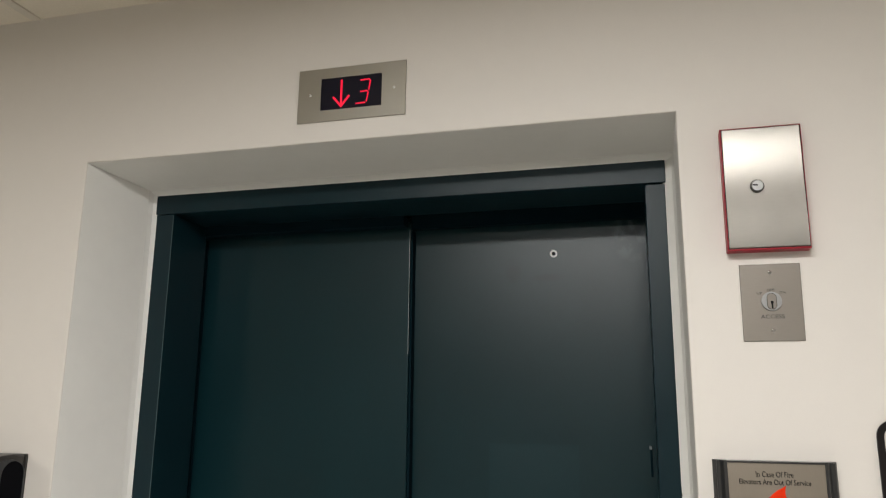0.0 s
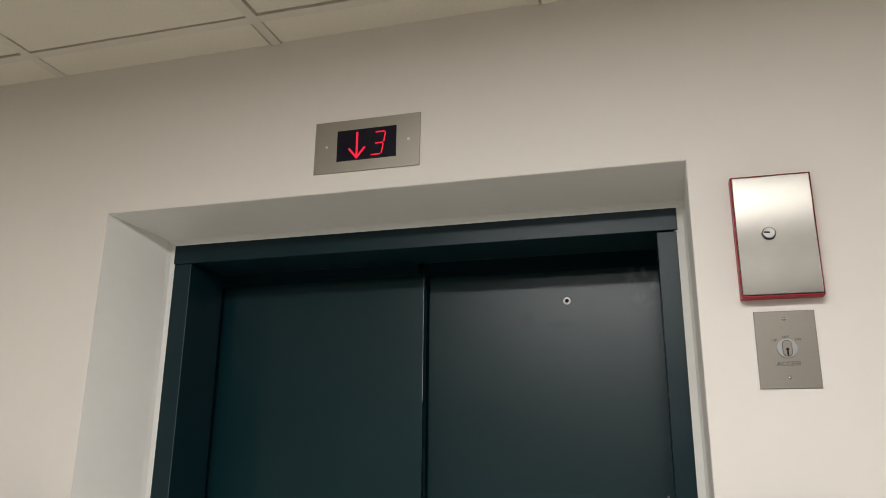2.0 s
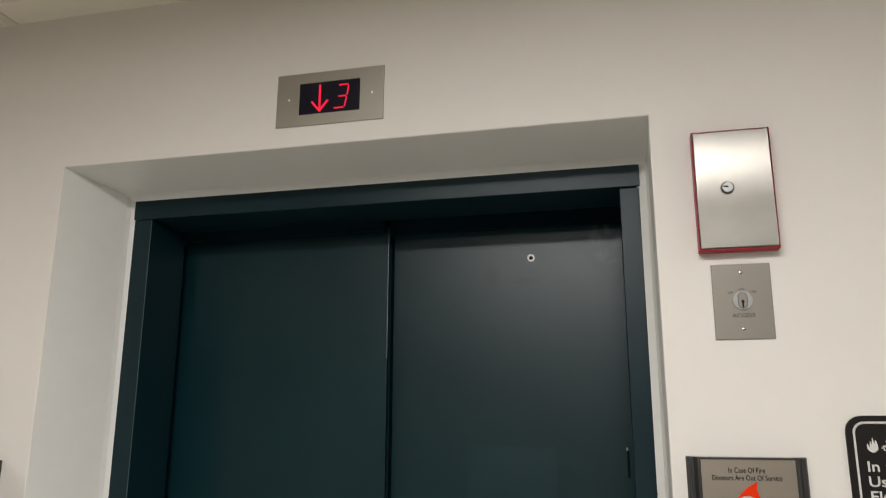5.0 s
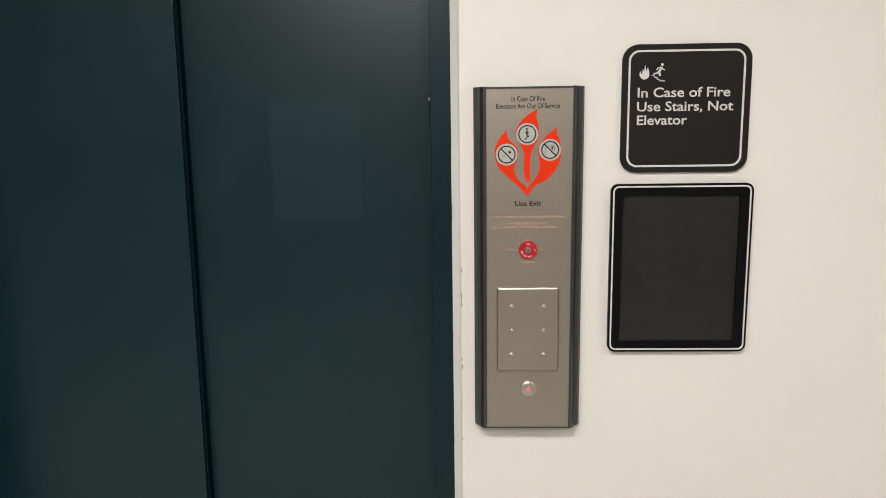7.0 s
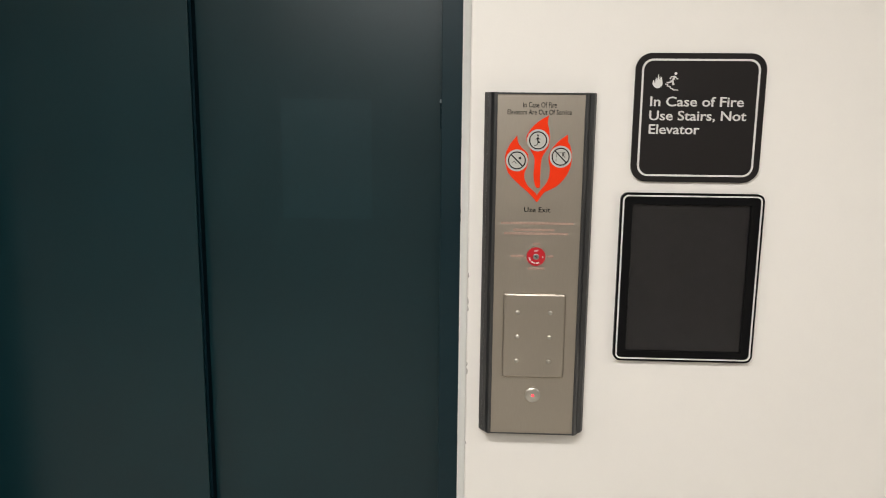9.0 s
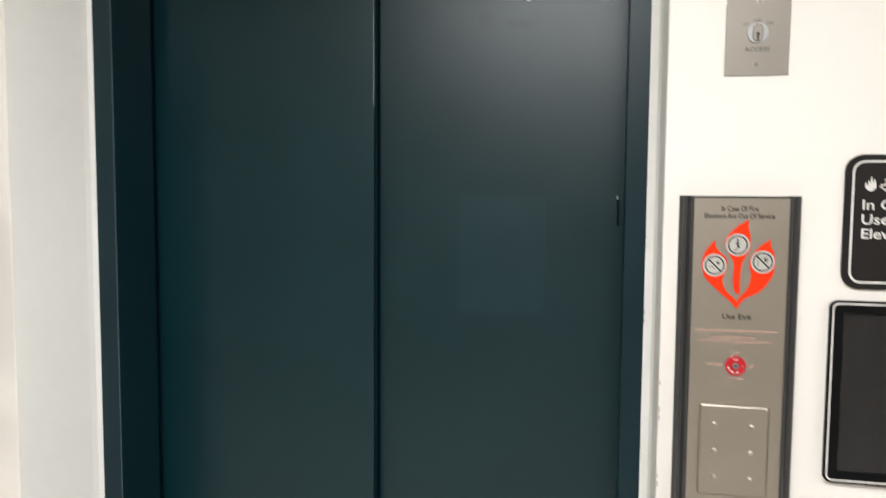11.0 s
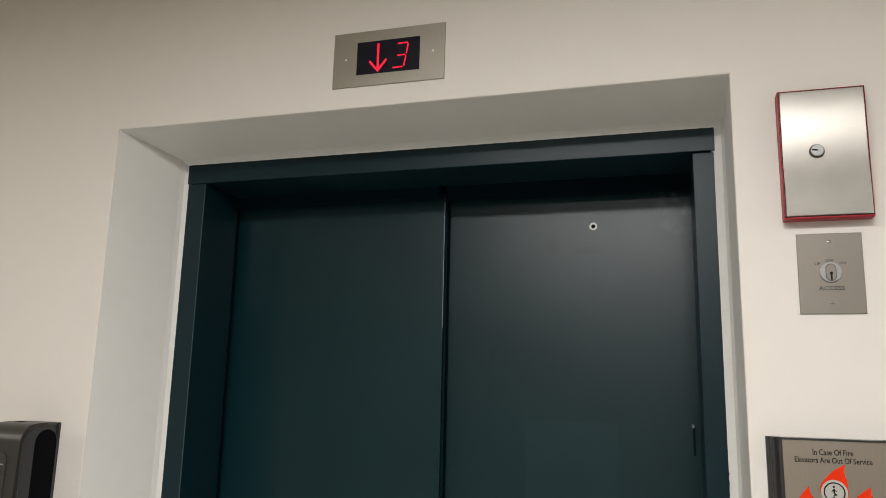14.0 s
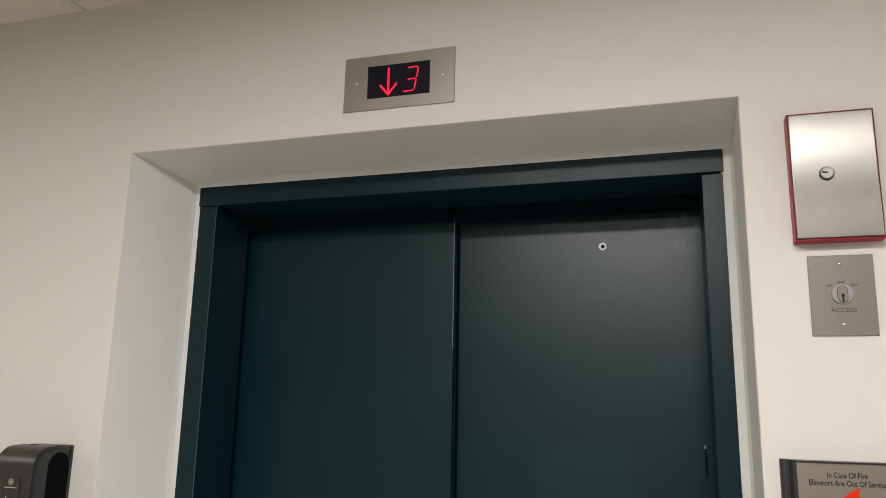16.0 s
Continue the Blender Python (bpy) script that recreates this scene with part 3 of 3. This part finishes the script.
prism(round_pts(cx - 0.0005, cz + 0.0083, 0.0017, 12), FACE - 0.0014, FACE, bm=man)
part("pictogram", man, "black_print", mid)
lf, cx, cz = flame([(100, 118), (100, 118), (62, 165), (38, 230), (55, 310), (110, 370), (170, 422), (213, 470), (213, 470), (207, 424), (160, 378), (141, 325), (158, 270), (158, 215), (122, 178), (104, 150)], (101, 248), 0.0004)
part("slash", stroke([(cx - 0.0100, cz + 0.0100), (cx + 0.0100, cz - 0.0100)], 0.0022, FACE - 0.0015, FACE), "black_print", lf)
part("pictogram", prism(round_pts(cx + 0.0050, cz + 0.0040, 0.0024, 12), FACE - 0.0013, FACE), "black_print", lf)
part("pictogram", stroke([(cx - 0.0085, cz - 0.0035), (cx - 0.004, cz - 0.0015), (cx - 0.001, cz - 0.006)], 0.0009, FACE - 0.0013, FACE), "grey_print", lf)
rf, cx, cz = flame([(365, 110), (365, 110), (310, 152), (268, 220), (276, 300), (262, 362), (213, 428), (213, 470), (213, 470), (250, 418), (320, 378), (372, 310), (390, 235), (380, 175), (366, 145)], (330, 226), 0.0006)
part("slash", stroke([(cx - 0.0100, cz + 0.0100), (cx + 0.0100, cz - 0.0100)], 0.0022, FACE - 0.0015, FACE), "black_print", rf)
part("pictogram", stroke([(cx - 0.0075, cz - 0.0080), (cx - 0.0075, cz + 0.0060), (cx + 0.0070, cz + 0.0075), (cx + 0.0070, cz - 0.0020)], 0.0008, FACE - 0.0013, FACE), "grey_print", rf)
part("pictogram", stroke([(cx + 0.0035, cz + 0.0060), (cx + 0.0040, cz + 0.0005)], 0.0030, FACE - 0.0013, FACE), "black_print", rf)

for x0, x1, z in ((0.5515, 0.6765, 1.3695), (0.5730, 0.6440, 1.3580), (0.5570, 0.6680, 1.3515), (0.6080, 0.6200, 1.3335), (0.5700, 0.5940, 1.3115), (0.6330, 0.6440, 1.3115), (0.6000, 0.6290, 1.2895)):
    bars = box(x0, x1, FACE - 0.0003, FACE + 0.001, z - 0.0021, z + 0.0021)
    part("faint_line", bars, "faint_red", call, "faded red print that cannot be read")

ks = part("fire_key_switch", prism(round_pts(0.6135, 1.3115, 0.0163, 40), FACE - 0.0040, FACE, 0.001), "switch_red", call, "round red fire key switch")
part("rim", ring(round_pts(0.6135, 1.3115, 0.0172, 40), round_pts(0.6135, 1.3115, 0.0160, 40), FACE - 0.0025, FACE), "face", ks)
part("cylinder", prism(round_pts(0.6135, 1.3115, 0.0052, 24), FACE - 0.0058, FACE - 0.0036, 0.0006), "nickel", ks)
part("keyway", stroke([(0.6115, 1.3125), (0.6155, 1.3105)], 0.0012, FACE - 0.0061, FACE - 0.0050), "black_print", ks)
part("lettering", writing("OFF", 0.6098, 0.6172, 1.3205, 0.0030, FACE - 0.0040, bold=0.015), "sign_white", ks)
for a0, a1 in ((188, 218), (228, 262), (270, 302), (-8, 8)):
    for k in range(3):
        a, b = radians(a0 + (a1 - a0) * k / 3 + 1), radians(a0 + (a1 - a0) * (k + 1) / 3 - 2)
        part("mark", stroke([(0.6135 + 0.0115 * math.cos(a), 1.3115 + 0.0115 * math.sin(a)), (0.6135 + 0.0115 * math.cos(b), 1.3115 + 0.0115 * math.sin(b))], 0.0024, FACE - 0.0043, FACE - 0.0038), "sign_white", ks)

cover = part("cover_plate", box(0.5590, 0.6685, FACE - 0.0044, FACE, 1.0910, 1.2455, 0.0040, 2), "face", call, "blank steel cover plate with six studs")
for z in (1.2110, 1.1665, 1.1220):
    for x in (0.5845, 0.6415):
        part("stud", dome(x, z, 0.0042, FACE - 0.0043, 0.0024, 16, 4), "button", cover, "", 60)
button = part("call_button", dome(0.6155, 1.0570, 0.0148, FACE, 0.0042, 36, 6), "button", call, "round steel call button lit by a red lamp", 60)
part("collar", ring(round_pts(0.6155, 1.0570, 0.0158, 36), round_pts(0.6155, 1.0570, 0.0140, 36), FACE - 0.0016, FACE), "face", button)
part("jewel", dome(0.6155, 1.0570, 0.0032, FACE - 0.0036, 0.0020, 18, 3), "button_led", button, "glowing red jewel", 60)

# ---- stair sign ----
sign = thing("evacuation_sign", (0.882, 0, 1.443), "charcoal plastic sign with white raised words and rounded corners", "sign")
SX0, SX1, SZ0, SZ1, SY = 0.7735, 0.9915, 1.4430, 1.6595, -0.0050
part("board", prism(rounded(SX0, SX1, SZ0, SZ1, 0.027, 10), SY, -0.0005, 0.0008), "sign", sign)
part("border", ring(rounded(SX0 + 0.0105, SX1 - 0.0105, SZ0 + 0.0095, SZ1 - 0.0095, 0.0185, 10), rounded(SX0 + 0.0138, SX1 - 0.0138, SZ0 + 0.0128, SZ1 - 0.0128, 0.0155, 10), SY - 0.0006, SY + 0.001), "sign_white", sign, "thin white border line")
part("lettering", writing("In Case of Fire", 0.8005, 0.9570, 1.5715, 0.0160, SY, 0.0007, 0.012), "sign_white", sign)
part("lettering", writing("Use Stairs, Not", 0.8000, 0.9630, 1.5480, 0.0160, SY, 0.0007, 0.012), "sign_white", sign)
part("lettering", writing("Elevator", 0.8005, 0.8860, 1.5250, 0.0160, SY, 0.0007, 0.012), "sign_white", sign)
fx, fz = 0.8025, 1.6010
part("fire_symbol", flat(smooth_outline([(fx + 0.008, fz), (fx + 0.0005, fz + 0.006), (fx + 0.0015, fz + 0.014), (fx + 0.0040, fz + 0.0085), (fx + 0.0055, fz + 0.018), (fx + 0.0075, fz + 0.013), (fx + 0.0095, fz + 0.0235), (fx + 0.0115, fz + 0.014), (fx + 0.0140, fz + 0.0195), (fx + 0.0165, fz + 0.010), (fx + 0.0155, fz + 0.004)], 5), SY - 0.0006, SY + 0.001), "sign_white", sign)
steps = stroke([(0.8235, 1.6080), (0.8280, 1.6080), (0.8280, 1.6045), (0.8325, 1.6045), (0.8325, 1.6010), (0.8370, 1.6010), (0.8370, 1.5985), (0.8460, 1.5985)], 0.0016, SY - 0.0006, SY + 0.001)
part("stairs_symbol", steps, "sign_white", sign)
walker = stroke([(0.8400, 1.6215), (0.8355, 1.6135), (0.8375, 1.6065)], 0.0034, SY - 0.0006, SY + 0.001)
stroke([(0.8360, 1.6150), (0.8310, 1.6110), (0.8260, 1.6105)], 0.0024, SY - 0.0007, SY + 0.001, walker)
stroke([(0.8385, 1.6210), (0.8330, 1.6200), (0.8315, 1.6165)], 0.0018, SY - 0.0007, SY + 0.001, walker)
stroke([(0.8400, 1.6205), (0.8435, 1.6165), (0.8450, 1.6175)], 0.0018, SY - 0.0008, SY + 0.001, walker)
prism(round_pts(0.8405, 1.6255, 0.0024, 14), SY - 0.0006, SY + 0.001, bm=walker)
part("stick_symbol", walker, "sign_white", sign)

# ---- empty certificate frame ----
cert = thing("certificate_frame", (0.882, 0, 1.121), "empty black certificate frame with a thin white line", "picture frame")
CX0, CX1, CZ0, CZ1, CY = 0.7590, 1.0050, 1.1205, 1.4235, -0.0085
part("frame", ring(rounded(CX0, CX1, CZ0, CZ1, 0.013, 8), rounded(CX0 + 0.0212, CX1 - 0.0220, CZ0 + 0.0190, CZ1 - 0.0200, 0.0012, 8), CY, -0.0005), "frame_black", cert)
part("border", ring(rounded(CX0 + 0.0036, CX1 - 0.0036, CZ0 + 0.0036, CZ1 - 0.0036, 0.010, 8), rounded(CX0 + 0.0062, CX1 - 0.0062, CZ0 + 0.0062, CZ1 - 0.0062, 0.008, 8), CY - 0.0006, CY + 0.001), "sign_white", cert, "thin white border line")
part("backing", box(CX0 + 0.015, CX1 - 0.015, -0.0030, -0.0010, CZ0 + 0.015, CZ1 - 0.015), "backing", cert, "plain charcoal backing card")
pane = part("pane", box(CX0 + 0.0205, CX1 - 0.0213, -0.0062, -0.0045, CZ0 + 0.0183, CZ1 - 0.0193), "glass", cert, "clear glazing pane")
pane.visible_shadow = False

# ---- soap dispenser ----
soap = thing("soap_dispenser", (-0.926, 0, 1.14), "charcoal plastic wall soap dispenser with a drip tray", "soap dispenser")
part("back_plate", box(-0.974, -0.8765, -0.005, 0.0, 1.2945, 1.5665, 0.001), "plastic", soap)


def shell(x0, x1, profile, bevel):
    bm = bmesh.new()
    a, b = ([bm.verts.new((x, y, z)) for y, z in profile] for x in (x0, x1))
    fa, fb = bm.faces.new(a), bm.faces.new(b[::-1])
    n = len(profile)
    for i in range(n):
        bm.faces.new((a[i], b[i], b[(i + 1) % n], a[(i + 1) % n]))
    bmesh.ops.bevel(bm, geom=list(fa.edges) + list(fb.edges), offset=bevel, segments=4, affect="EDGES", profile=0.5)
    return bm


profile = [(-0.004, 1.296), (-0.004, 1.5672), (-0.040, 1.5675)]
profile += [(-0.064 - 0.038 * math.sin(radians(a)), 1.526 + 0.040 * math.cos(radians(a))) for a in range(4, 91, 8)]
profile += [(-0.104, 1.44), (-0.103, 1.34)] + [(-0.078 - 0.024 * math.cos(radians(a)), 1.318 - 0.024 * math.sin(radians(a))) for a in range(5, 86, 20)] + [(-0.05, 1.294)]
body = part("cover", shell(-0.975, -0.8785, profile, 0.009), "plastic", soap, "rounded charcoal plastic cover", 13)


def side_panel(x0, x1, y0, y1, z0, z1):
    pts = rounded(y0, y1, z0, z1, (y1 - y0) / 2 * 0.96, 8)
    bm = bmesh.new()
    a, b = ([bm.verts.new((x, y, z)) for y, z in pts] for x in (x0, x1))
    bm.faces.new(a)
    bm.faces.new(b[::-1])
    for i in range(len(pts)):
        bm.faces.new((a[i], b[i], b[(i + 1) % len(pts)], a[(i + 1) % len(pts)]))
    return bm


def side_frame(x0, x1, outer, inner):
    bm = bmesh.new()
    rows = [[bm.verts.new((x, y, z)) for y, z in pts] for x, pts in ((x0, outer), (x1, outer), (x1, inner), (x0, inner))]
    for a, b in zip(rows, rows[1:] + rows[:1]):
        for i in range(len(a)):
            j = (i + 1) % len(a)
            bm.faces.new((a[i], a[j], b[j], b[i]))
    return bm


part("side_frame", side_frame(-0.8800, -0.8762, rounded(-0.0950, -0.0040, 1.2990, 1.5570, 0.036, 8), rounded(-0.0665, -0.0070, 1.3025, 1.5535, 0.0283, 8)), "rim_grey", body, "lighter grey frame round the side panel")
part("side_panel", side_panel(-0.8830, -0.8776, -0.067, -0.0065, 1.302, 1.554), "plastic_dark", body, "black recessed side panel")
part("lock_slot", box(-0.953, -0.937, -0.045, -0.037, 1.5660, 1.5682), "dark_gap", body)
part("refill_window", prism(rounded(-0.9475, -0.9045, 1.385, 1.513, 0.020), -0.1052, -0.100), "smoke", body, "smoked refill window")
badge = part("badge", ring(round_pts(-0.926, 1.498, 0.0060, 24), round_pts(-0.926, 1.498, 0.0048, 24), -0.1060, -0.1048), "silver_print", body, "small round pale badge")
part("emblem", prism([(-0.9292, 1.4958), (-0.9228, 1.4958), (-0.9260, 1.5018)], -0.1060, -0.1048), "silver_print", badge)
part("badge_line", box(-0.9415, -0.9105, -0.1060, -0.1048, 1.4860, 1.4878), "silver_print", body)
part("maker_mark", box(-0.950, -0.897, -0.1045, -0.1030, 1.3400, 1.3480), "silver_print", body, "small pale bar of print")
for dx, dz in ((-0.012, 0.0), (0.006, -0.012)):
    part("window_rib", stroke([(-0.925 + dx, 1.395 + dz), (-0.928 + dx, 1.430), (-0.922 + dx, 1.470 + dz)], 0.0012, -0.1058, -0.1050), "silver_print", body)
part("nozzle", prism(round_pts(-0.926, 1.2900, 0.013, 16), -0.085, -0.055), "plastic_dark", soap)
part("arm", box(-0.933, -0.901, -0.026, -0.004, 1.158, 1.300, 0.003), "plastic", soap, "flat charcoal bracket arm")
part("arm_foot", prism([(-0.938, 1.157), (-0.893, 1.157), (-0.900, 1.166), (-0.9015, 1.180), (-0.9325, 1.180), (-0.934, 1.166)], -0.027, -0.003, 0.002), "plastic", soap)
tray = part("drip_tray", box(-0.966, -0.8880, -0.112, -0.002, 1.146, 1.159, 0.005), "plastic", soap, "charcoal plastic drip tray")
part("grille", box(-0.956, -0.898, -0.102, -0.030, 1.1585, 1.1605, 0.0006), "plastic_dark", tray)

# ---- wear: chipped paint on the recess corner ----
rng = random.Random(11)
for z in (1.270, 1.222, 1.208, 1.104, 1.090, 0.950):
    h, w = rng.uniform(0.003, 0.009), rng.uniform(0.0015, 0.003)
    alone("paint_chip", prism([(REV_R + 0.0012, z - h), (REV_R + 0.0012 + w, z - h * 0.3), (REV_R + 0.001 + w * 0.8, z + h * 0.5), (REV_R + 0.0012, z + h)], -0.0004, 0.002),
          "chip", "small chip of missing paint on the recess corner", "paint chip", "structure", "paint chips")
for z in (1.512, 1.494, 1.362, 1.345, 1.090, 0.862):
    h, w = rng.uniform(0.003, 0.007), rng.uniform(0.0008, 0.0014)
    alone("paint_chip", prism([(0.4758, z - h), (0.4758 + w, z - h * 0.4), (0.4758 + w * 0.7, z + h * 0.4), (0.4758, z + h)], 0.1925, 0.1985),
          "grey_print", "dark chip in the caulk beside the door frame", "paint chip", "structure", "paint chips")
